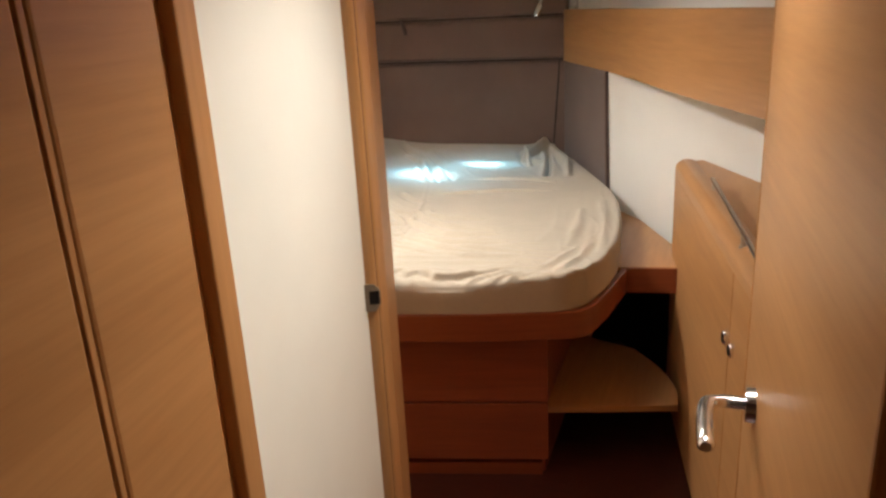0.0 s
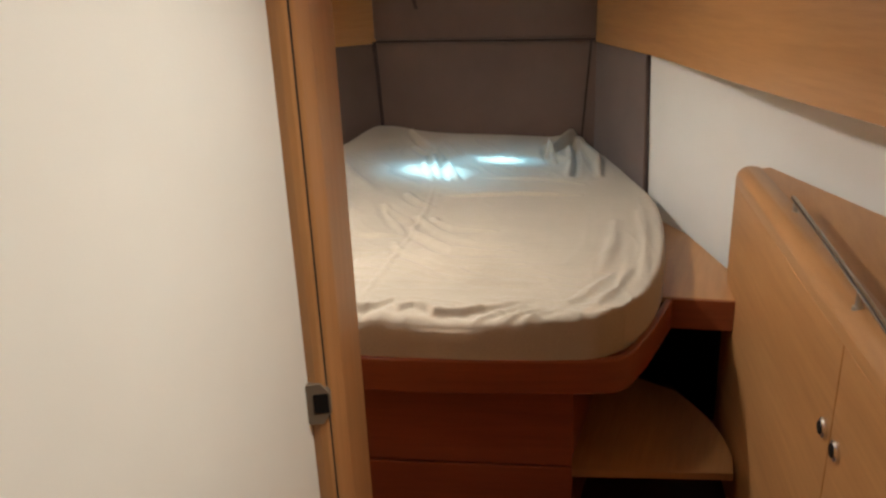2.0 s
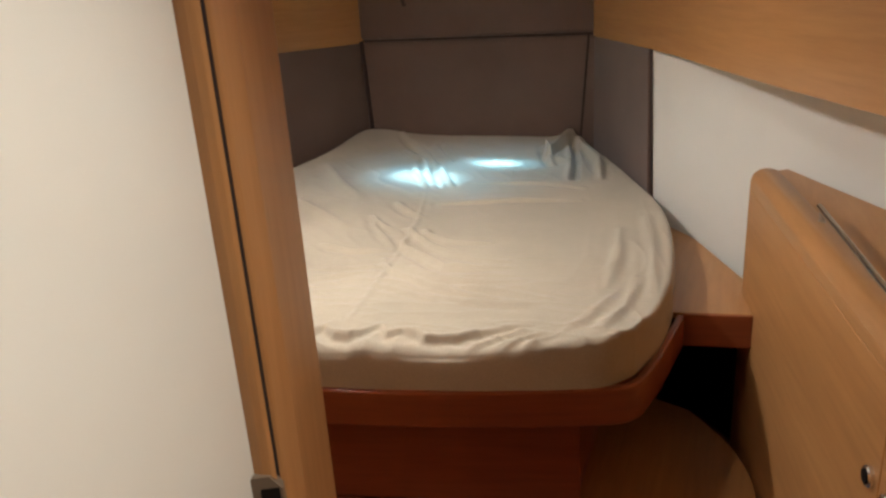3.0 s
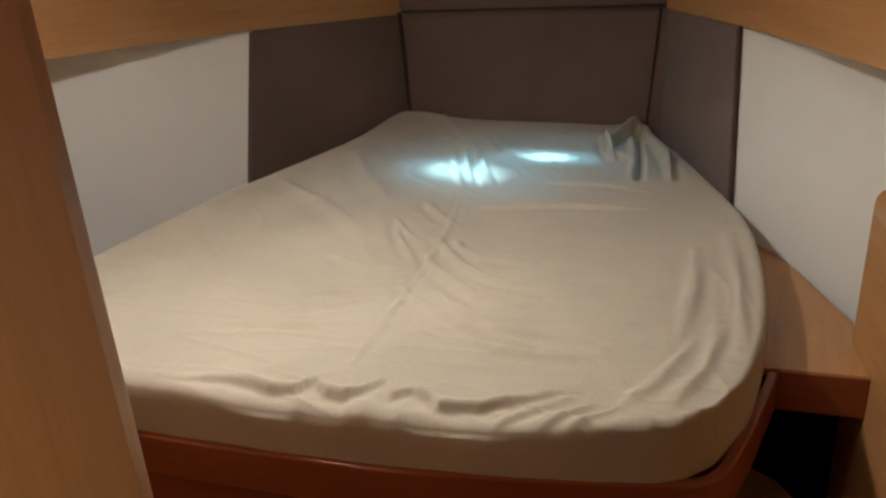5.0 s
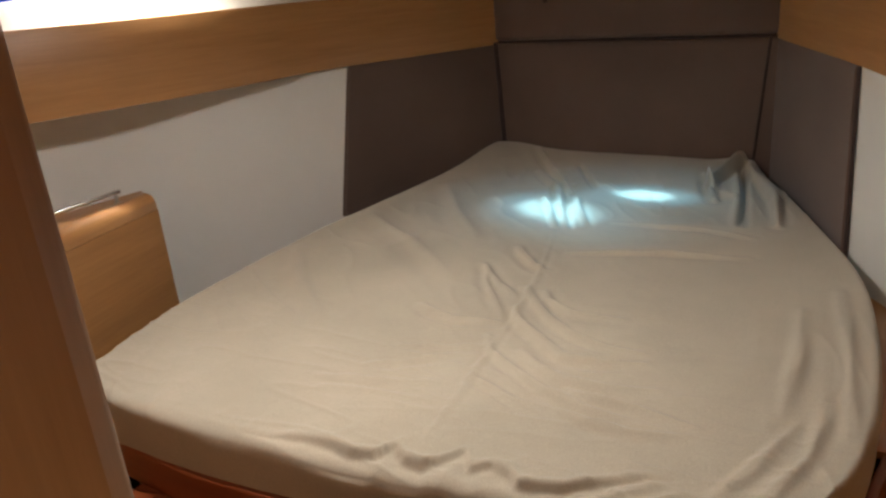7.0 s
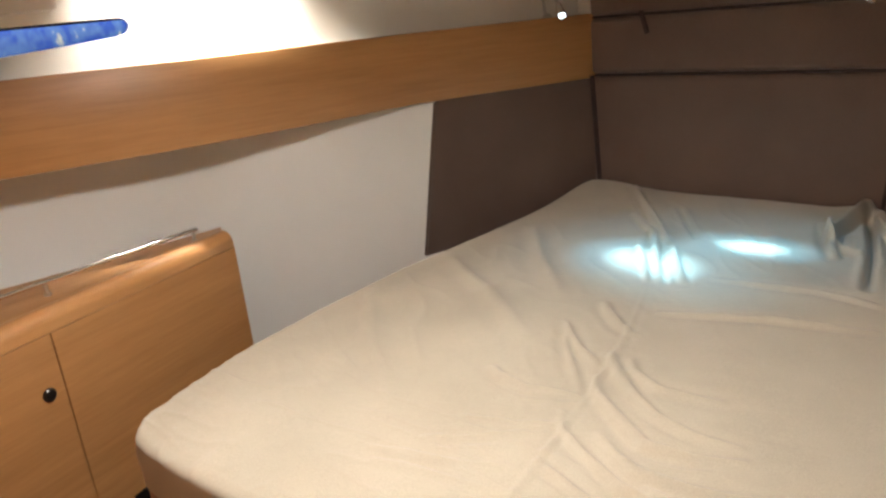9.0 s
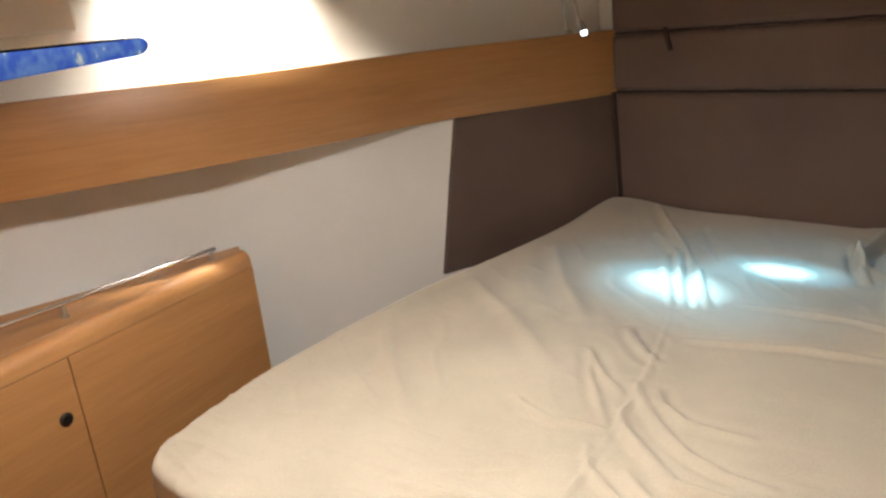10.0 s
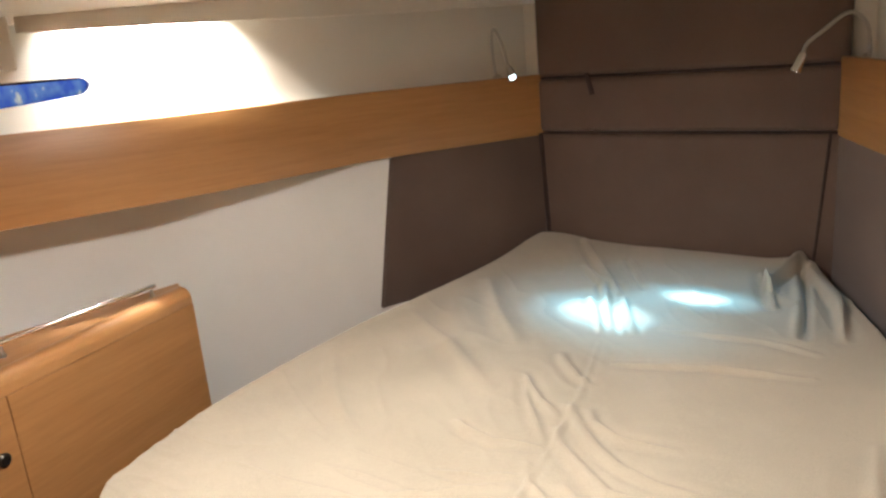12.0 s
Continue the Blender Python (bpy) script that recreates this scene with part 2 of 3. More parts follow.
# deckhead, rising a little to the middle
bm = bmesh.new()
grid = [[bm.verts.new((-2.0 + 4.1 * i / 12, 1.0 + 3.1 * j / 6, 1.84 - 0.12 * min(1.0, abs((-2.0 + 4.1 * i / 12) / 1.25)) ** 2)) for i in range(13)] for j in range(7)]
for j in range(6):
    for i in range(12):
        bm.faces.new((grid[j][i], grid[j][i + 1], grid[j + 1][i + 1], grid[j + 1][i]))
ret = bmesh.ops.extrude_face_region(bm, geom=list(bm.faces))
bmesh.ops.translate(bm, vec=(0, 0, 0.05), verts=[v for v in ret["geom"] if isinstance(v, bmesh.types.BMVert)])
tagged(part("ceiling", bm, M_CEIL, smooth=False), "cream vinyl cabin deckhead", "ceiling", kind="structure")
tagged(part("ceiling_passage", box(0.5, 1.6, -1.2, 1.0, 1.85, 1.9), M_CEIL), "cream vinyl deckhead of the passage", "ceiling", kind="structure")
tagged(part("wall_bow", box(-0.9, 0.9, BACK_Y + 0.06, BACK_Y + 0.1, 0, 1.9), M_HULL), "white bulkhead behind the headboard", "wall", kind="structure")


def upper_wall(line, sign, win):
    """The hull liner above a side board, with the slot of a window cut through it.
    win: start and end (stern, bow) of the slot by y, its top, its lower edge at both ends."""
    y0, y1, zt, zb0, zb1 = win
    line = [p.lerp(q, k / 5) for p, q in zip(line, line[1:]) for k in range(5)] + [line[-1]]
    inner, outer = offset_line(line, sign * RECESS), offset_line(line, sign * (RECESS + 0.05))
    bm = bmesh.new()
    cols = []
    for a, b in zip(inner, outer):
        u = (a.y - y0) / (y1 - y0)
        hole = 0.0 < u < 1.0
        r = math.sqrt(max(0.0, 1 - max(0.0, (u - 0.962) / 0.038) ** 2)) if hole else 0
        zb = zb0 + (zb1 - zb0) * min(1, max(0, u))
        mid = zb + 0.6 * (zt - zb)
        lo, hi = (mid - (mid - zb) * r, mid + (zt - mid) * r) if hole else (mid, mid)
        zs = (1.40, lo, hi, 1.84)
        cols.append((hole, [bm.verts.new((*a, z)) for z in zs], [bm.verts.new((*b, z)) for z in zs]))
    for (h0, a0, b0), (h1, a1, b1) in zip(cols, cols[1:]):
        for j in (0, 1, 2):
            if j == 1 and (h0 or h1):
                bm.faces.new((a0[1], a1[1], b1[1], b0[1]))
                bm.faces.new((a0[2], a1[2], b1[2], b0[2]))
                continue
            bm.faces.new((a0[j], a1[j], a1[j + 1], a0[j + 1]))
            bm.faces.new((b0[j], b1[j], b1[j + 1], b0[j + 1]))
    bmesh.ops.remove_doubles(bm, verts=bm.verts, dist=0.0005)
    return bm


WIN = (1.45, 2.270, 1.573, 1.456, 1.522)
fine_l = smooth_line([tuple(p) for p in BOARD_L], 5)
fine_r = smooth_line([tuple(p) for p in BOARD_R], 5)
for side, line, fine, sign, win in (("port", BOARD_L, fine_l, -1, WIN), ("starboard", BOARD_R, fine_r, 1, WIN)):
    tagged(part("wall_hull_high_" + side, upper_wall(fine, sign, win), M_HULL, smooth=True), "white hull liner with a slim window above the board", "wall", kind="structure")
    tagged(part("trim_ledge_" + side, strip(line, 1.385, 1.412, sign * 0.024, sign * RECESS), M_HULL), "white ledge behind the wooden side board", "trim", kind="structure")
    tagged(part("trim_soffit_" + side, strip(line, 1.186, 1.20, sign * 0.024, sign * 0.27), M_HULL), "white underside behind the wooden side board", "trim", kind="structure")
    lining = [p for p in fine if p.y < 2.065]
    tagged(part("trim_window_lining_" + side, strip(lining, 1.605, 1.80, -sign * 0.015, sign * (RECESS + 0.01), 0.008), M_HULL), "cream moulded lining above the slim window", "trim", kind="structure")
    w = tagged(new("window_1" if sign < 0 else "window_2"), "slim hull window with blue tinted acrylic", "window", kind="structure")
    span = [p for p in offset_line(fine, sign * (RECESS + 0.03)) if 1.40 < p.y < 2.34]
    bm = bmesh.new()
    rows = [[bm.verts.new((*p, 1.44)), bm.verts.new((*p, 1.60))] for p in span]
    for r, s in zip(rows, rows[1:]):
        bm.faces.new((r[0], s[0], s[1], r[1]))
    pane = part("pane", bm, M_PANE, w)
    pane.visible_shadow = False
    part("gasket", strip(span, 1.566, 1.590, 0.0, sign * 0.012), M_PIPING, w, "dark rubber gasket")
    board = tagged(new("side_board"), "long oak veneer board along the hull side", "side board", "side boards")
    part("board", strip(line, Z_BOARD0, 1.422 if sign < 0 else 1.43, 0, sign * 0.022, 0.004, 1.446 if sign < 0 else None), M_WOOD, board, smooth=True)

# cream fascia that hides the strip light on the port side
fascia = [p for p in fine_l if p.y > 2.062]
tagged(part("trim_fascia_port", strip(fascia, 1.700, 1.802, -0.004, -0.020, 0.003), M_HULL), "cream fascia below the deckhead hiding a strip light", "trim", kind="structure")

# bulkhead between passage and cabin, with the door opening
# Unseen faces, given oak to cut light bounced onto the berth front.
tagged(part("wall_bulkhead_port", box(-2.0, 0.735, 1.03, 1.15, 0, 1.86), M_WOODV), "unseen bulkhead beside the cabin doorway, oak coloured to cut bounced light", "wall", kind="structure")
tagged(part("wall_bulkhead_starboard", box(1.51, 2.1, 1.03, 1.15, 0, 1.86), M_WOODV), "unseen bulkhead beside the cabin doorway, oak coloured to cut bounced light", "wall", kind="structure")
SIDE_A = Vector((0.7705, 0.993))
SIDE_D = Vector((0.0685, -0.4367)).normalized()
SIDE_N = Vector((-SIDE_D.y, SIDE_D.x))


def side(s0, s1, proud, deep, z0=0.0, z1=1.86, bevel=0.0):
    """An upright piece of the passage's port side, between two distances from the doorway."""
    at = lambda s, k: tuple(SIDE_A + SIDE_D * s + SIDE_N * k)
    return prism([at(s0, proud), at(s1, proud), at(s1, -deep), at(s0, -deep)], z0, z1, bevel)


tagged(part("wall_passage_port", side(0.0, 0.442, 0.0, 0.05), M_WHITE), "smooth cream white passage wall panel", "wall", kind="structure")
tagged(part("wall_passage_starboard", box(1.51, 1.54, -1.2, 1.0, 0, 1.86), M_WOODV), "oak veneer passage wall", "wall", kind="structure")
tagged(part("wall_passage_end", box(0.5, 1.5, -1.26, -1.2, 0, 1.86), M_WHITE), "cream white passage end wall", "wall", kind="structure")

frame_l = tagged(new("door_frame"), "oak door frame with a steel strike plate", "door frame", kind="structure")
part("architrave", prism([(0.735, 0.9935), (0.771, 0.9935), (0.780, 0.994), (0.787, 0.997), (0.789, 1.001), (0.735, 1.003)], 0, 1.86, 0.001), M_WOODV, frame_l)
part("groove", prism([(0.735, 1.003), (0.786, 1.002), (0.785, 1.010), (0.735, 1.010)], 0, 1.86), M_GAP, frame_l)
part("post", prism([(0.70, 1.010), (0.782, 1.010), (0.787, 1.014), (0.785, 1.045), (0.772, 1.092), (0.760, 1.132), (0.750, 1.147), (0.738, 1.152), (0.70, 1.152)], 0, 1.86, 0.004), M_WOODV, frame_l)
part("hinge_post", prism([(1.475, 0.99), (1.51, 0.99), (1.51, 1.158), (1.475, 1.158)], 0, 1.86, 0.004), M_WOODV, frame_l)
part("header", box(0.776, 1.475, 1.02, 1.15, 1.80, 1.86, 0.004), M_WOOD, frame_l)
# octagonal plate that wraps the edge of the architrave
pa, pb = Vector((0.7615, 0.986)), Vector((0.7925, 1.003))
pd = (pb - pa).normalized()
pn = Vector((pd.y, -pd.x))


def on_plate(u, z, lift):
    q = pa + (pb - pa) * u + pn * lift
    return (q.x, q.y, z)


def plate_shape(u0, u1, z0, z1, cut, lift0, lift1):
    bm = bmesh.new()
    cu = cut * (u1 - u0)
    cz = cut * (z1 - z0)
    ring = [(u0 + cu, z0), (u1 - cu, z0), (u1, z0 + cz), (u1, z1 - cz), (u1 - cu, z1), (u0 + cu, z1), (u0, z1 - cz), (u0, z0 + cz)]
    a = [bm.verts.new(on_plate(u, z, lift0)) for u, z in ring]
    b = [bm.verts.new(on_plate(u, z, lift1)) for u, z in ring]
    bm.faces.new(a[::-1])
    top = bm.faces.new(b)
    for i in range(8):
        bm.faces.new((a[i], a[(i + 1) % 8], b[(i + 1) % 8], b[i]))
    return bm


plate = part("strike_plate", plate_shape(0, 1, 0.974, 1.024, 0.28, -0.006, 0.006), M_NICKEL, frame_l, "brushed steel strike plate")
part("latch_hole", plate_shape(0.45, 0.93, 0.988, 1.012, 0.06, 0.0, 0.0068), M_BLACK, plate)

# side door of the passage
sd = tagged(new("door_2"), "closed oak side door with horizontal grain", "door", kind="structure")
part("jamb", side(0.4425, 0.482, 0.005, 0.07, bevel=0.003), M_WOODV, sd)
part("rebate", side(0.482, 0.504, -0.011, 0.07), M_WOODV, sd)
part("leaf", side(0.504, 0.6640, 0.0, 0.05, bevel=0.004), M_WOOD, sd)
part("groove", side(0.6640, 0.6672, -0.006, 0.05), M_GAP, sd)
part("bead", side(0.6672, 0.6745, 0.0, 0.05, bevel=0.001), M_WOODV, sd)
part("groove", side(0.6745, 0.6777, -0.006, 0.05), M_GAP, sd)
part("leaf", side(0.6777, 2.20, 0.0, 0.05, bevel=0.004), M_WOOD, sd)

# ---- open cabin door ----
door = tagged(new("door_1"), "open oak door folded back against the passage wall", "door", kind="structure")
part("leaf", prism([(1.384, 1.046), (1.420, 1.046), (1.468, 0.39), (1.432, 0.39)], 0.02, 1.79, 0.003), M_WOOD, door)
handle = part("handle", tube([(1.395, 0.925, 0.922), (1.381, 0.925, 0.922)], [0.027, 0.025], 24), M_CHROME, door, "polished chrome lever handle", True)
part("lever", tube(curve3([(1.383, 0.925, 0.922), (1.352, 0.925, 0.922), (1.336, 0.918, 0.922), (1.330, 0.897, 0.922), (1.331, 0.845, 0.920), (1.334, 0.808, 0.917)], 5), [0.0095] * 11 + [0.0115] * 14 + [0.008], 14), M_CHROME, handle, smooth=True)
part("edge_lip", prism([(1.383, 1.0465), (1.421, 1.0465), (1.421, 1.050), (1.383, 1.050)], 0.02, 1.79), M_WOODV, door)

# ---- headboard ----
head = thing("headboard", None, "taupe fabric headboard in three padded panels", "headboard")
for z0, z1 in ((0.60, 1.187), (1.193, 1.405), (1.411, 1.82)):
    part("panel", box(-0.575, 0.555, BACK_Y, BACK_Y + 0.05, z0, z1, 0.022, 4), M_TAUPE, head)
for z in (1.190, 1.408):
    part("seam", tube([(-0.56, BACK_Y + 0.008, z), (0.55, BACK_Y + 0.008, z)], 0.0048, 8), M_PIPING, head)
part("corner_piping", tube([(-0.545, BACK_Y - 0.004, 0.70), (-0.566, BACK_Y - 0.004, 1.19)], 0.009, 8), M_PIPING, head)
part("corner_piping", tube([(0.474, BACK_Y - 0.002, 0.70), (0.512, BACK_Y - 0.002, 1.19)], 0.005, 8), M_PIPING, head)
part("pull_strap", prism([(-0.362, BACK_Y - 0.006), (-0.345, BACK_Y - 0.006), (-0.345, BACK_Y + 0.002), (-0.362, BACK_Y + 0.002)], 1.335, 1.42, 0.002), M_PIPING, head, "short dark fabric pull strap").matrix_world = Matrix.Translation((-0.354, 0, 1.42)) @ pose(0, 0, 0, 0, -16, 0) @ Matrix.Translation((0.354, 0, -1.42))


def walk_line(line, length, count):
    """The first stretch of a plan line, cut into even steps."""
    out, run, i = [line[0]], 0.0, 0
    for k in range(1, count):
        want = length * k / (count - 1)
        while i < len(line) - 2 and run + (line[i + 1] - line[i]).length < want:
            run += (line[i + 1] - line[i]).length
            i += 1
        d = line[i + 1] - line[i]
        out.append(line[i] + d * ((want - run) / d.length))
    return out


def cushion(line, sign, top_len, low_len):
    bm = bmesh.new()
    n = 24
    cols = []
    levels = ((0.60, 0.012), (0.615, 0.002), (1.168, 0.002), (1.182, 0.009))
    grids = []
    for z, inset in levels:
        k = (z - 0.60) / 0.58
        pts = walk_line(line, low_len + (top_len - low_len) * k, n)
        grids.append([[bm.verts.new((*q, z)) for q in offset_line(pts, sign * d)] for d in (inset, 0.05)])
    for (f0, b0), (f1, b1) in zip(grids, grids[1:]):
        for i in range(n - 1):
            bm.faces.new((f0[i], f0[i + 1], f1[i + 1], f1[i]))
            bm.faces.new((b0[i], b0[i + 1], b1[i + 1], b1[i]))
        bm.faces.new((f0[-1], b0[-1], b1[-1], f1[-1]))
        bm.faces.new((f0[0], b0[0], b1[0], f1[0]))
    for f, b in (grids[0], grids[-1]):
        for i in range(n - 1):
            bm.faces.new((f[i], f[i + 1], b[i + 1], b[i]))
    return bm


for line, sign, top_len, low_len in ((BOARD_L, -1, 0.744, 0.848), (BOARD_R, 1, 0.772, 0.815)):
    pad = thing("side_cushion", None, "taupe fabric padded panel on the hull side", "wall cushion", "side cushions")
    part("pad", cushion(line, sign, top_len, low_len), M_TAUPE, pad, smooth=True)
    edge = offset_line(walk_line(line, top_len + 0.004, 8), sign * 0.012)[-1]
    edge2 = offset_line(walk_line(line, low_len + 0.004, 8), sign * 0.012)[-1]
    part("piping", tube([(*edge2, 0.605), (*edge, 1.176)], 0.005, 8), M_PIPING if sign > 0 else M_TAUPE, pad)

# ---- berth ----
FRONT = smooth_line([(-0.535, 1.785), (-0.48, 1.722), (-0.40, 1.703), (-0.20, 1.708), (0.02, 1.731), (0.36, 1.787), (0.64, 1.851), (0.83, 1.909), (0.915, 1.948), (0.968, 2.016)], 10)
BACK = smooth_line([(-0.575, 3.775), (-0.30, 3.785), (0.10, 3.785), (0.480, 3.775)], 10)
LEFT = smooth_line([(-0.535, 1.785), (-0.632, 2.10), (-0.678, 2.45), (-0.678, 2.83), (-0.630, 3.30), (-0.575, 3.775)], 10)
RIGHT = smooth_line([(0.968, 2.016), (1.004, 2.15), (1.014, 2.36), (0.973, 2.72), (0.895, 3.00), (0.705, 3.38), (0.480, 3.775)], 10)


def at_share(line, shares):
    """Points of a plan line at given shares of its length."""
    p = np.array([tuple(q) for q in line])
    s = np.concatenate([[0], np.cumsum(np.hypot(*np.diff(p, axis=0).T))])
    return np.stack([np.interp(shares, s / s[-1], p[:, k]) for k in (0, 1)], -1)


def away(x, y, line):
    """Distance of points from a plan polyline, and the share along it."""
    best, share = np.full(x.shape, 9.0), np.zeros(x.shape)
    n = len(line) - 1
    for i in range(n):
        a, b = np.array(line[i]), np.array(line[i + 1])
        d = b - a
        t = np.clip(((x - a[0]) * d[0] + (y - a[1]) * d[1]) / (d @ d), 0, 1)
        r = np.hypot(x - a[0] - t * d[0], y - a[1] - t * d[1])
        near = r < best
        best, share = np.where(near, r, best), np.where(near, (i + t) / n, share)
    return best, share


NU, NV = 300, 390
us, vs = np.linspace(0, 1, NU), np.linspace(0, 1, NV)
us, vs = us - 0.06 * np.sin(2 * np.pi * us) / np.pi, vs ** 1.28
fu, bu, lv, rv = at_share(FRONT, us), at_share(BACK, us), at_share(LEFT, vs), at_share(RIGHT, vs)
U, V = us[None, :, None], vs[:, None, None]
grid = (1 - V) * fu[None] + V * bu[None] + (1 - U) * lv[:, None] + U * rv[:, None]
grid -= (1 - U) * (1 - V) * fu[0] + U * (1 - V) * fu[-1] + (1 - U) * V * bu[0] + U * V * bu[-1]
X, Y = grid[..., 0], grid[..., 1]
rim = np.minimum.reduce([us[None] * 1.5 + 0 * X, (1 - us[None]) * 1.5 + 0 * X, vs[:, None] * 1.9 + 0 * X, (1 - vs[:, None]) * 1.9 + 0 * X])
Z = 0.709 + 0.045 * np.clip((Y - 2.6) / 1.2, 0, 1) ** 1.5 + 0.008 * np.sin(np.pi * us)[None] * np.sin(np.pi * vs)[:, None]
Z += 0.034 * np.exp(-((X + 0.50) ** 2 + (Y - 3.72) ** 2) / 0.03) + 0.02 * np.exp(-((X - 0.44) ** 2 + (Y - 3.74) ** 2) / 0.004)

# creases of the sheet: plan line, width, height (a second, lower side makes each a fold)
FOLDS = [
    ([(0.35, 1.83), (0.32, 2.03), (0.27, 2.29), (0.20, 2.61), (0.10, 2.92)], 0.007, 0.0024),
    ([(-0.36, 3.74), (-0.15, 3.47), (0.0, 3.27)], 0.014, 0.012),
    ([(-0.24, 3.50), (-0.08, 3.33), (0.02, 3.15)], 0.012, 0.008),
    ([(-0.12, 3.60), (0.06, 3.33)], 0.012, -0.006),
    ([(0.45, 3.76), (0.43, 3.65), (0.40, 3.50), (0.46, 3.34)], 0.014, 0.020),
    ([(0.46, 3.72), (0.55, 3.36), (0.59, 3.15)], 0.014, -0.014),
    ([(0.50, 3.66), (0.63, 3.40), (0.68, 3.18)], 0.016, 0.013),
    ([(0.36, 3.60), (0.42, 3.44), (0.52, 3.36)], 0.012, 0.010),
    ([(0.20, 2.54), (0.24, 2.50), (0.34, 2.40), (0.42, 2.35), (0.50, 2.33), (0.58, 2.33)], 0.013, 0.0056),
    ([(0.23, 2.43), (0.27, 2.37), (0.35, 2.31), (0.44, 2.25), (0.53, 2.26), (0.60, 2.29)], 0.014, 0.0060),
    ([(0.25, 2.27), (0.28, 2.22), (0.36, 2.17), (0.46, 2.12), (0.55, 2.10), (0.62, 2.10)], 0.012, 0.0056),
    ([(0.35, 2.24), (0.40, 2.20), (0.46, 2.17), (0.56, 2.18), (0.66, 2.21)], 0.013, 0.0046),
    ([(0.50, 2.14), (0.55, 2.13), (0.64, 2.14), (0.75, 2.12)], 0.013, 0.0046),
    ([(0.26, 2.54), (0.29, 2.49), (0.37, 2.45), (0.49, 2.46)], 0.014, 0.0052),
    ([(0.52, 2.07), (0.57, 2.06), (0.65, 2.06), (0.73, 2.08)], 0.012, 0.0040),
    ([(0.31, 2.10), (0.38, 2.08), (0.48, 2.05)], 0.011, 0.0036),
    ([(0.01, 2.35), (0.05, 2.325), (0.13, 2.31), (0.24, 2.35)], 0.013, 0.0052),
    ([(0.09, 2.15), (0.13, 2.16), (0.20, 2.18), (0.26, 2.23)], 0.011, 0.0036),
    ([(0.08, 2.05), (0.12, 2.07), (0.17, 2.11), (0.23, 2.17)], 0.011, 0.0036),
    ([(0.02, 2.64), (0.06, 2.60), (0.13, 2.53), (0.20, 2.49)], 0.013, 0.0056),
    ([(0.04, 2.62), (0.08, 2.55), (0.16, 2.45), (0.23, 2.37)], 0.012, 0.0052),
    ([(0.04, 1.94), (0.10, 1.955), (0.18, 1.97), (0.28, 1.99)], 0.011, 0.0026),
    ([(0.00, 1.97), (0.04, 1.975), (0.14, 2.00), (0.26, 2.05)], 0.011, 0.0026),
    ([(0.05, 2.79), (0.08, 2.75), (0.15, 2.69), (0.20, 2.66)], 0.013, 0.0050),
    ([(0.645, 1.86), (0.66, 1.88), (0.69, 1.92), (0.74, 1.955)], 0.009, 0.0060),
    ([(0.705, 1.875), (0.73, 1.90), (0.78, 1.95)], 0.009, 0.0060),
    ([(0.765, 1.895), (0.79, 1.92), (0.82, 1.95)], 0.009, 0.0060),
    ([(0.20, 2.80), (0.43, 2.88), (0.66, 2.92)], 0.012, 0.005),
    ([(0.24, 3.06), (0.50, 3.09), (0.64, 3.06)], 0.012, 0.004),
    ([(-0.07, 3.20), (0.00, 3.10), (0.08, 2.97)], 0.011, 0.008),
    ([(-0.01, 3.23), (0.06, 3.11), (0.13, 2.98)], 0.010, -0.007),
    ([(0.03, 3.24), (0.09, 3.13), (0.17, 3.00)], 0.011, 0.007),
    ([(0.83, 2.67), (0.86, 2.45), (0.87, 2.22)], 0.018, 0.007),
    ([(0.89, 2.80), (0.95, 2.48), (0.985, 2.20)], 0.016, 0.007),
    ([(0.94, 2.30), (0.93, 2.11), (0.89, 1.97)], 0.013, 0.006),
    ([(0.90, 2.22), (0.86, 2.05), (0.82, 1.96)], 0.012, 0.005),
    ([(-0.62, 2.55), (-0.40, 2.35), (-0.10, 2.12)], 0.03, 0.004),
    ([(-0.60, 2.90), (-0.30, 2.72), (-0.02, 2.52)], 0.03, 0.005),
    ([(-0.50, 3.25), (-0.28, 2.98), (-0.10, 2.80)], 0.03, 0.006),
]
for line, wide, high in FOLDS:
    r, share = away(X, Y, line)
    bend = 0.012 * np.sin(23 * X + 17 * Y + 40 * wide)
    Z += (2.5 if line[0][0] < 0.64 else 1.3) * high * (np.exp(-((r + 0.4 * bend) / (0.8 * wide)) ** 2) - 0.35 * np.exp(-((r - 1.6 * wide) / wide) ** 2)) * np.sin(np.pi * np.clip(0.08 + 0.86 * share, 0, 1)) ** 0.8
# loose small ripples: bent ridges, each kind with its own direction and part of the sheet
def field(ax, ay, bx, by, seed):
    out = np.empty(X[::2, ::2].shape)
    for j, (rx, ry) in enumerate(zip(X[::2, ::2], Y[::2, ::2])):
        out[j] = [noise.noise(Vector((ax * x + ay * y, bx * x + by * y, seed))) for x, y in zip(rx, ry)]
    yy = np.clip(np.arange(NV) / 2, 0, out.shape[0] - 1)
    xx = np.clip(np.arange(NU) / 2, 0, out.shape[1] - 1)
    y0, x0 = np.minimum(yy.astype(int), out.shape[0] - 2), np.minimum(xx.astype(int), out.shape[1] - 2)
    fy, fx = (yy - y0)[:, None], (xx - x0)[None]
    g = lambda a, b: out[np.ix_(y0 + a, x0 + b)]
    return (g(0, 0) * (1 - fx) + g(0, 1) * fx) * (1 - fy) + (g(1, 0) * (1 - fx) + g(1, 1) * fx) * fy


def around(px, py, sx, sy):
    return np.exp(-((X - px) / sx) ** 2 - ((Y - py) / sy) ** 2)


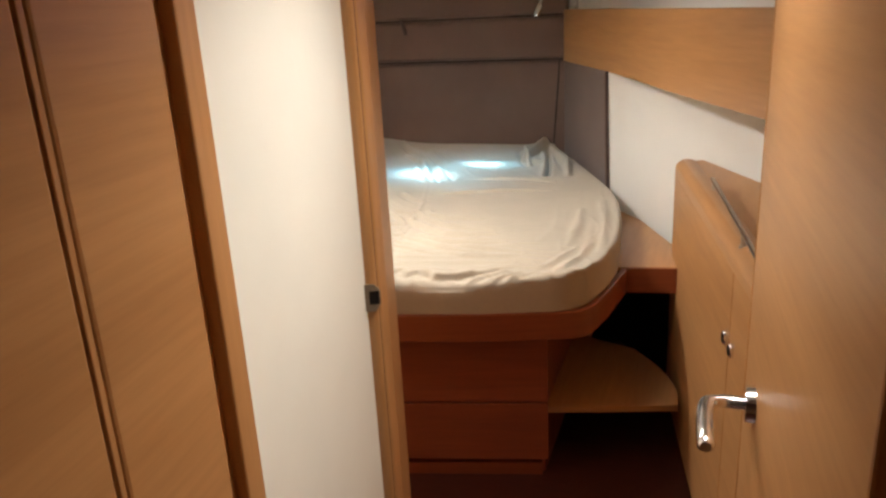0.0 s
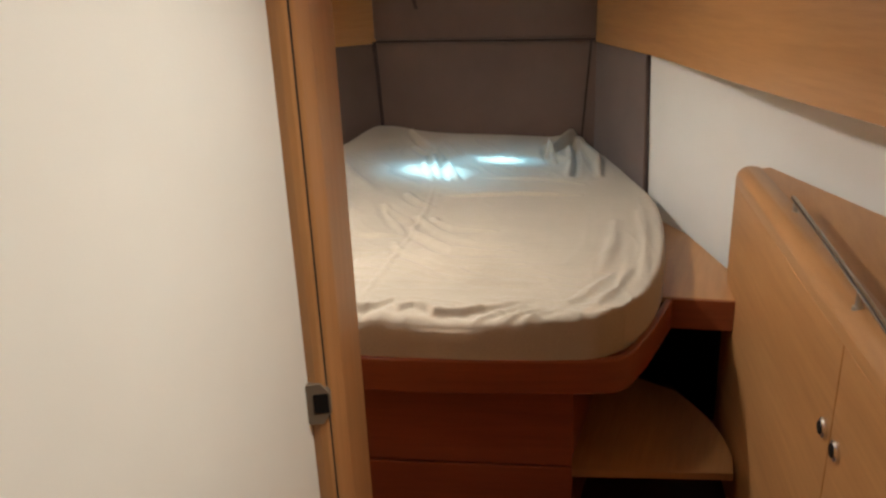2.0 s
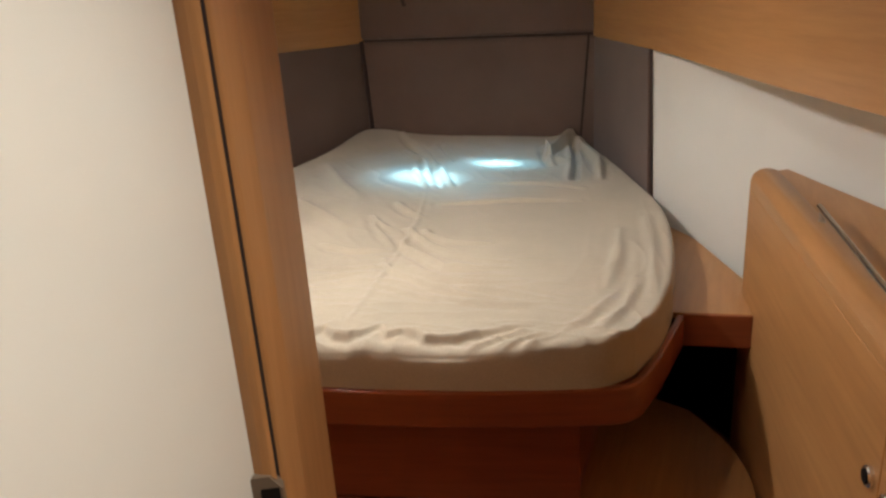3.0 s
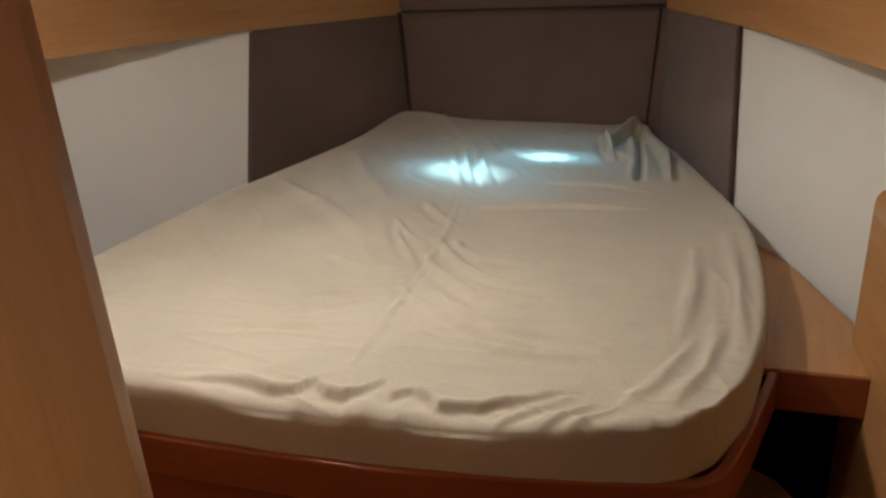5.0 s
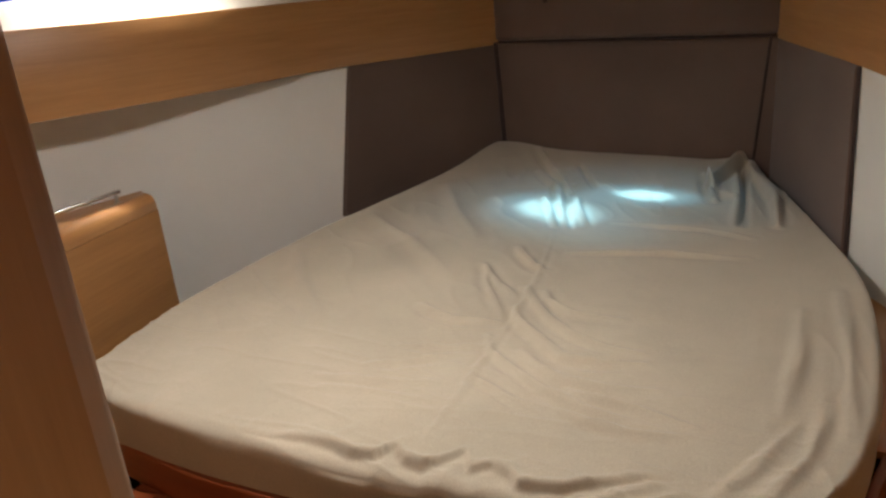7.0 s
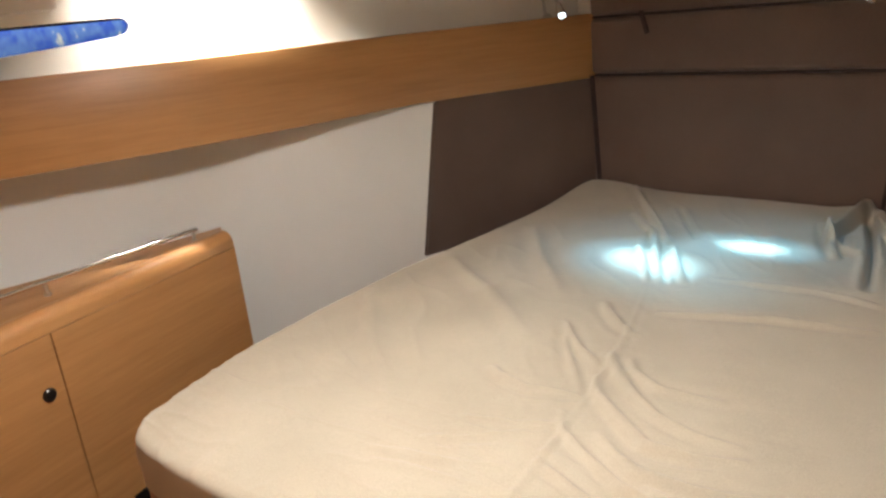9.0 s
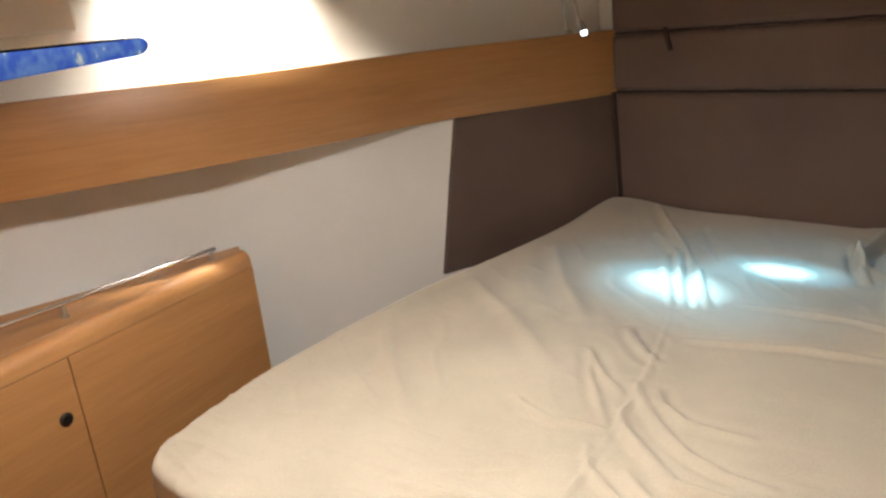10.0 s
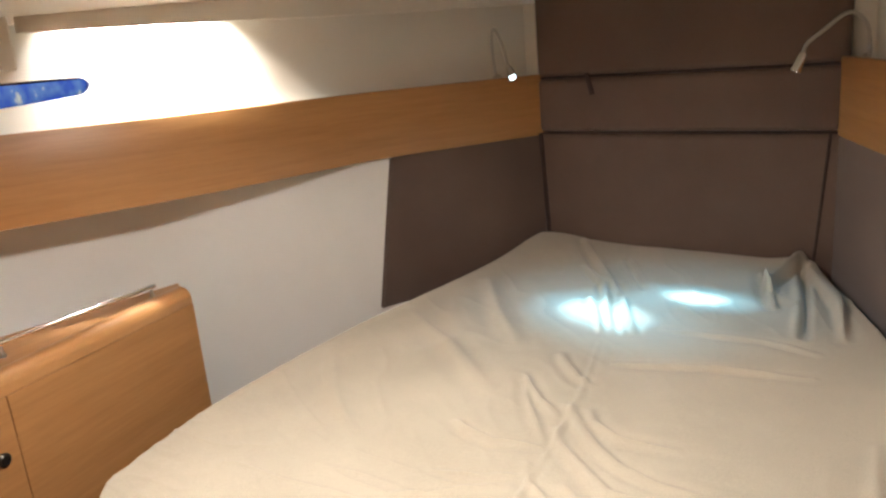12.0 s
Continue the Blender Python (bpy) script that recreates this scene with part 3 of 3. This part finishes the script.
ridge = lambda n: (1 - np.clip(np.abs(n) * 2.2, 0, 1)) ** 3
broad = field(2.5, 0.4, 0.3, 2.5, 1.5)
Z += 0.006 * broad
Z += 0.0035 * ridge(field(3.0, 1.2, -5.0, 15.0, 2.5)) * around(0.55, 2.10, 0.42, 0.34)
Z += 0.0025 * ridge(field(4.0, -2.0, 8.0, 12.0, 3.5)) * around(0.18, 2.45, 0.28, 0.40)
Z += 0.0040 * ridge(field(15.0, 3.0, -0.5, 3.0, 4.5)) * around(0.90, 2.35, 0.16, 0.50)
Z += 0.0070 * ridge(field(9.0, 9.0, -3.0, 4.0, 5.5)) * around(-0.05, 3.30, 0.36, 0.34)
Z += 0.0080 * ridge(field(11.0, 4.0, -2.0, 4.0, 6.5)) * around(0.52, 3.45, 0.20, 0.30)
Z += 0.0050 * ridge(field(5.0, 8.0, -2.0, 2.0, 7.5)) * around(-0.40, 2.55, 0.30, 0.60)
Z += 0.0036 * ridge(field(4.0, 0.0, 0.0, 20.0, 8.5)) * np.clip((2.35 - Y) / 0.3, 0, 1)
# gathered hem above the front edge: how far back its lip lies and how deep it drops, along the front
hem, share = away(X, Y, [tuple(p) for p in FRONT[6:-3]])
LIP_X = (-0.10, 0.07, 0.14, 0.20, 0.24, 0.285, 0.305, 0.34, 0.38, 0.405, 0.425, 0.455, 0.485, 0.52, 0.545, 0.61, 0.65, 0.72, 0.80)
LIP_BACK = (0.022, 0.022, 0.038, 0.038, 0.025, 0.033, 0.066, 0.035, 0.029, 0.060, 0.085, 0.040, 0.060, 0.047, 0.024, 0.034, 0.060, 0.085, 0.085)
LIP_DEEP = (0.0, 0.30, 0.55, 0.80, 1.0, 1.0, 0.55, 0.95, 0.95, 0.6, 0.3, 0.6, 0.6, 0.8, 1.0, 1.0, 0.75, 0.35, 0.0)
edge, drop = np.interp(X, LIP_X, LIP_BACK), np.interp(X, LIP_X, LIP_DEEP)
fade = np.clip((share - 0.25) / 0.15, 0, 1)
Z -= 0.019 * drop / (1 + np.exp(np.clip((hem - edge) / 0.0018, -40, 40)))
Z += 0.005 * drop * np.exp(-((hem - edge - 0.010) / 0.010) ** 2)
Z += 0.0030 * fade * ridge(field(13.0, -5.0, 2.0, 3.0, 9.5)) * np.exp(-((hem - 0.05) / 0.055) ** 2)
Z += 0.004 * ridge(field(10.0, 6.0, -2.0, 2.0, 10.5)) * np.exp(-(hem / 0.16) ** 2)
rim_r = np.clip(1 - rim / 0.022, 0, 1)
Z = Z - 0.020 * (1 - np.sqrt(np.clip(1 - rim_r ** 2, 0, 1)))

mattress = thing("mattress", None, "thick double mattress in a beige fitted sheet", "mattress")
me = bpy.data.meshes.new("fitted_sheet")
verts = np.stack([X, Y, Z], -1).reshape(-1, 3)
quads = [(j * NU + i, j * NU + i + 1, (j + 1) * NU + i + 1, (j + 1) * NU + i) for j in range(NV - 1) for i in range(NU - 1)]
loop = list(range(NU)) + [j * NU + NU - 1 for j in range(1, NV)] + [(NV - 1) * NU + i for i in range(NU - 2, -1, -1)] + [j * NU for j in range(NV - 2, 0, -1)]
skirt = []
mid = np.array([0.2, 2.75])
for depth, z, swell in ((1, 0.668, 0.004), (2, 0.636, 0.0), (3, 0.598, 0.002)):
    for q, k in enumerate(loop):
        d = verts[k, :2] - mid
        d = d / np.hypot(*d)
        wob = 0.003 * noise.noise(Vector((verts[k, 0] * 9, verts[k, 1] * 9, depth * 1.7)))
        skirt.append((*(verts[k, :2] + d * (swell + wob)), z + 2 * wob))
base_i, LN = len(verts), len(loop)
rings = [loop] + [[base_i + d * LN + q for q in range(LN)] for d in range(3)]
for a, b in zip(rings, rings[1:]):
    quads += [(a[q], b[q], b[(q + 1) % LN], a[(q + 1) % LN]) for q in range(LN)]
me.from_pydata([tuple(v) for v in verts] + skirt, [], quads)
me.materials.append(M_SHEET)
for p in me.polygons:
    p.use_smooth = True
new("fitted_sheet", me).parent = mattress
rim_line = [tuple(verts[k, :2]) for k in loop[::6]]
part("mattress_core", prism([(0.2 + (x - 0.2) * 0.965, 2.75 + (y - 2.75) * 0.965) for x, y in rim_line], 0.603, 0.665), M_SHEET, mattress)

berth = thing("berth", None, "oak double berth with two drawers below", "berth")


def grown(points, d):
    out = []
    for x, y in points:
        v = Vector((x - 0.2, y - 2.75))
        v = v + v.normalized() * d
        out.append((v.x + 0.2, min(3.785, v.y + 2.75)))
    return out


part("platform", prism(grown(rim_line, -0.01), 0.512, 0.597), M_WOODSHADE, berth)
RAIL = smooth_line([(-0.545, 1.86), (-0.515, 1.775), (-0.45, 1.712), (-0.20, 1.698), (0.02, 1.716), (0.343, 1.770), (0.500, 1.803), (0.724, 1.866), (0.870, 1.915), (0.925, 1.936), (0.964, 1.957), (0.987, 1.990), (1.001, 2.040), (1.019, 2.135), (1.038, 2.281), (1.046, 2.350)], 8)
part("front_rail", strip(RAIL, 0.510, 0.600, 0.0, 0.02, 0.005), M_WOODSHADE, berth, "curved oak berth front with shade in its colour")
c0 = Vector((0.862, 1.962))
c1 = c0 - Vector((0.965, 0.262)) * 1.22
part("base", prism([tuple(c0 + Vector((-0.02, 0.035))), tuple(c1 + Vector((0.02, 0.035))), (-0.40, 3.4), (0.80, 3.4)], 0.0, 0.515), M_WOODSHADE, berth)
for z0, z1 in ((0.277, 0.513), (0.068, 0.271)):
    part("drawer_front", slab(c1, c0, z0, z1, 0.03, 0.003), M_WOODSHADE, berth)
part("plinth", slab(c1, c0 - Vector((0.02, 0)), 0.0, 0.045, 0.03, 0.002, 0.012), M_WOODSHADE, berth)

sh = thing("side_shelf", None, "oak shelf between the mattress and the hull", "shelf")
SHELF = [(1.000, 2.352), (1.205, 2.385), (1.18, 2.62), (0.99, 3.02), (0.93, 3.22), (0.80, 3.2), (0.88, 2.9)]
part("top", prism(SHELF, 0.585, 0.602, 0.002), M_WOODTOP, sh)
part("front_edge", prism([(1.040, 2.351), (1.206, 2.378), (1.206, 2.395), (1.040, 2.368)], 0.512, 0.600, 0.002), M_WOODSHADE, sh)
low = thing("corner_shelf", None, "quarter-round oak step shelf beside the berth base", "shelf")
part("board", prism([tuple(p) for p in smooth_line([(1.240, 2.134), (1.235, 2.21), (1.205, 2.30), (1.15, 2.40), (1.06, 2.51)], 5)] + [(0.81, 2.6), (0.81, 2.002)], 0.211, 0.230, 0.002), M_WOODTOP, low)
part("edge_band", slab((0.846, 2.0125), (1.240, 2.1335), 0.210, 0.2305, 0.004, 0.0, -0.004), M_WOOD, low)


# ---- lockers ----
def locker(face, back, top, seams, knobs, posts, rail, dark=False):
    lk = thing("locker", None, "oak locker with rounded top and chrome fiddle rail", "locker", "cabin lockers")
    a, b = Vector(face[0]), Vector(face[1])
    d = (b - a).normalized()
    n = Vector((d.y, -d.x))
    if n.dot(Vector((0.2, 1.5)) - a) < 0:
        n = -n
    side = 1 if Vector((-d.y, d.x)).dot(n) < 0 else -1
    inner = lambda s, k: tuple(a + d * s - n * k)
    span = (b - a).length
    part("carcass", prism([inner(0.004, 0.018), inner(span, 0.018), *back], 0.0, top - 0.03, 0.002), M_WOOD, lk)
    part("top", prism([inner(0.02, 0.02), inner(span, 0.02), *back], top - 0.03, top - 0.004, 0.002), M_WOODTOP, lk)
    # rounded nosing along the front
    bm = bmesh.new()
    prof = [(-0.062, 0.0), (-0.050, 0.004), (-0.034, 0.006), (-0.020, 0.003), (-0.009, -0.004), (-0.002, -0.014), (0.001, -0.026), (0.001, -0.048), (-0.062, -0.048)]
    rows = []
    for s in (0.0, 0.006, span):
        shr = 0.004 if s == 0 else 0.0
        rows.append([bm.verts.new((*(a + d * s + n * (k - shr if k > -0.05 else k)), top + z - shr)) for k, z in prof])
    for r, q in zip(rows, rows[1:]):
        for j in range(len(prof)):
            bm.faces.new((r[j], r[(j + 1) % len(prof)], q[(j + 1) % len(prof)], q[j]))
    bm.faces.new(rows[0])
    bm.faces.new(rows[-1][::-1])
    part("nosing", bm, M_WOOD, lk, "rounded solid oak nosing", True)
    cuts = [0.0, *seams, span]
    for s0, s1 in zip(cuts, cuts[1:]):
        p = a + d * (s0 + 0.0015 * (s0 > 0))
        q = a + d * (s1 - 0.0015)
        pts = [tuple(p), tuple(q), tuple(q - n * 0.017), tuple(p - n * 0.017)]
        leaf = part("panel" if s0 == 0 else "door", prism(pts, 0.06, top - 0.0505, 0.0015), M_WOOD, lk)
        for ks, kz in knobs:
            if s0 <= ks < s1:
                c = a + d * ks
                out = lambda k: (*(c + n * k), kz)
                kn = part("knob", tube([out(-0.002), out(0.005), out(0.008)], [0.0175, 0.0175, 0.014], 20), M_BRONZE if dark else M_CHROME, leaf, "dark bronze push button knob" if dark else "chrome push button knob", True)
                part("button", tube([out(0.007), out(0.0095)], [0.012, 0.011], 16), M_BLACK, leaf)
    bar = part("fiddle_rail", tube(curve3(rail, 4), 0.006, 12), M_CHROME, lk, "chrome tube fiddle rail", True)
    for x, y in posts:
        part("rail_post", tube([(x, y, top - 0.008), (x, y, top + 0.004), (x, y, top + 0.006), (x, y, rail[0][2])], [0.010, 0.009, 0.0055, 0.0055], 10), M_STEEL, bar)
    return lk


locker([(1.176, 2.535), (1.446, 1.165)], [(1.85, 1.165), (1.66, 1.80), (1.50, 2.13), (1.262, 2.575)], 0.935, [0.985], [(0.955, 0.718), (1.022, 0.718)], [(1.308, 2.115), (1.382, 1.60)], [(1.303, 2.13, 0.965), (1.382, 1.60, 0.965), (1.43, 1.25, 0.965)])
locker([(-1.040, 2.375), (-0.72, 1.165)], [(-1.30, 1.165), (-1.24, 1.60), (-1.20, 1.85), (-1.145, 2.40)], 0.90, [0.662], [(0.708, 0.704)], [(-1.072, 2.262), (-1.022, 1.80)], [(-1.070, 2.275, 0.935), (-1.018, 1.80, 0.935), (-0.965, 1.30, 0.935)], True)
# Thin black panel on the locker face, added in place of unlit depth.
part("foot_shade_panel", prism([(-0.8870, 1.83), (-0.9380, 2.02), (-0.9315, 2.022), (-0.8810, 1.831)], 0.0, 0.31), M_BLACK, berth, "flat black panel added as shade beside the berth base")


# ---- reading lamps ----
def reading_lamp(base, neck, head_at, aim):
    lamp = thing("reading_lamp", None, "chrome gooseneck reading lamp with a lit LED head", "lamp", "reading lamps")
    v = (Vector(aim) - Vector(head_at)).normalized()
    h = Vector(head_at)
    part("base", tube([base, tuple(Vector(base) + Vector((-0.012 if base[0] > 0 else 0.012, -0.006, 0)))], 0.018, 18), M_STEEL, lamp, smooth=True)
    top = h - v * 0.05
    part("gooseneck", tube(curve3([base, *neck, tuple(top - v * 0.03), tuple(top)], 8), 0.0055, 10), M_STEEL, lamp, "flexible chrome gooseneck", True)
    hd = part("head", tube([tuple(h - v * 0.055), tuple(h - v * 0.045), tuple(h - v * 0.008), tuple(h)], [0.008, 0.012, 0.0145, 0.015], 18, caps=False), M_CHROME, lamp, "chrome lamp head", True)
    part("lens", tube([tuple(h - v * 0.006), tuple(h - v * 0.003)], 0.0115, 16), M_BULB, hd, "glowing white LED lens")
    return lamp


reading_lamp((-0.672, 3.645, 1.425), [(-0.665, 3.62, 1.50), (-0.640, 3.58, 1.585), (-0.585, 3.52, 1.61), (-0.535, 3.49, 1.55)], (-0.487, 3.471, 1.436), GLOW_L)
reading_lamp((0.628, 3.64, 1.425), [(0.638, 3.59, 1.46), (0.628, 3.57, 1.53), (0.590, 3.53, 1.562), (0.530, 3.49, 1.515)], (0.470, 3.467, 1.411), GLOW_R)


# ---- ceiling lights ----
for at in (DOWN_A, DOWN_B, DOWN_D):
    dl = thing("downlight", None, "small round recessed warm ceiling light", "ceiling light", "downlights")
    x, y, z = at
    part("trim_ring", tube([(x, y, z + 0.055), (x, y, z + 0.02), (x, y, z + 0.012)], [0.034, 0.034, 0.028], 20, caps=False), M_STEEL, dl, smooth=True)
    part("lens", tube([(x, y, z + 0.03), (x, y, z + 0.034)], 0.026, 16), M_WARMBULB, dl)
strip_light = thing("strip_light", None, "slim cream LED strip light at the deckhead edge", "ceiling light")
x, y, z = WASH
part("housing", slab((x - 0.064, y - 0.19), (x + 0.095, y + 0.28), z + 0.004, z + 0.014, 0.02, 0.002, -0.01), M_CEIL, strip_light)
# Unseen frame that goes with the added passage light.
fill_panel = thing("fill_panel", None, "unseen oblong light panel added to brighten the passage", "ceiling light")
x, y, z = DOWN_C
part("frame", box(x - 0.19, x + 0.19, y - 0.115, y + 0.115, z + 0.006, z + 0.014, 0.003), M_STEEL, fill_panel)
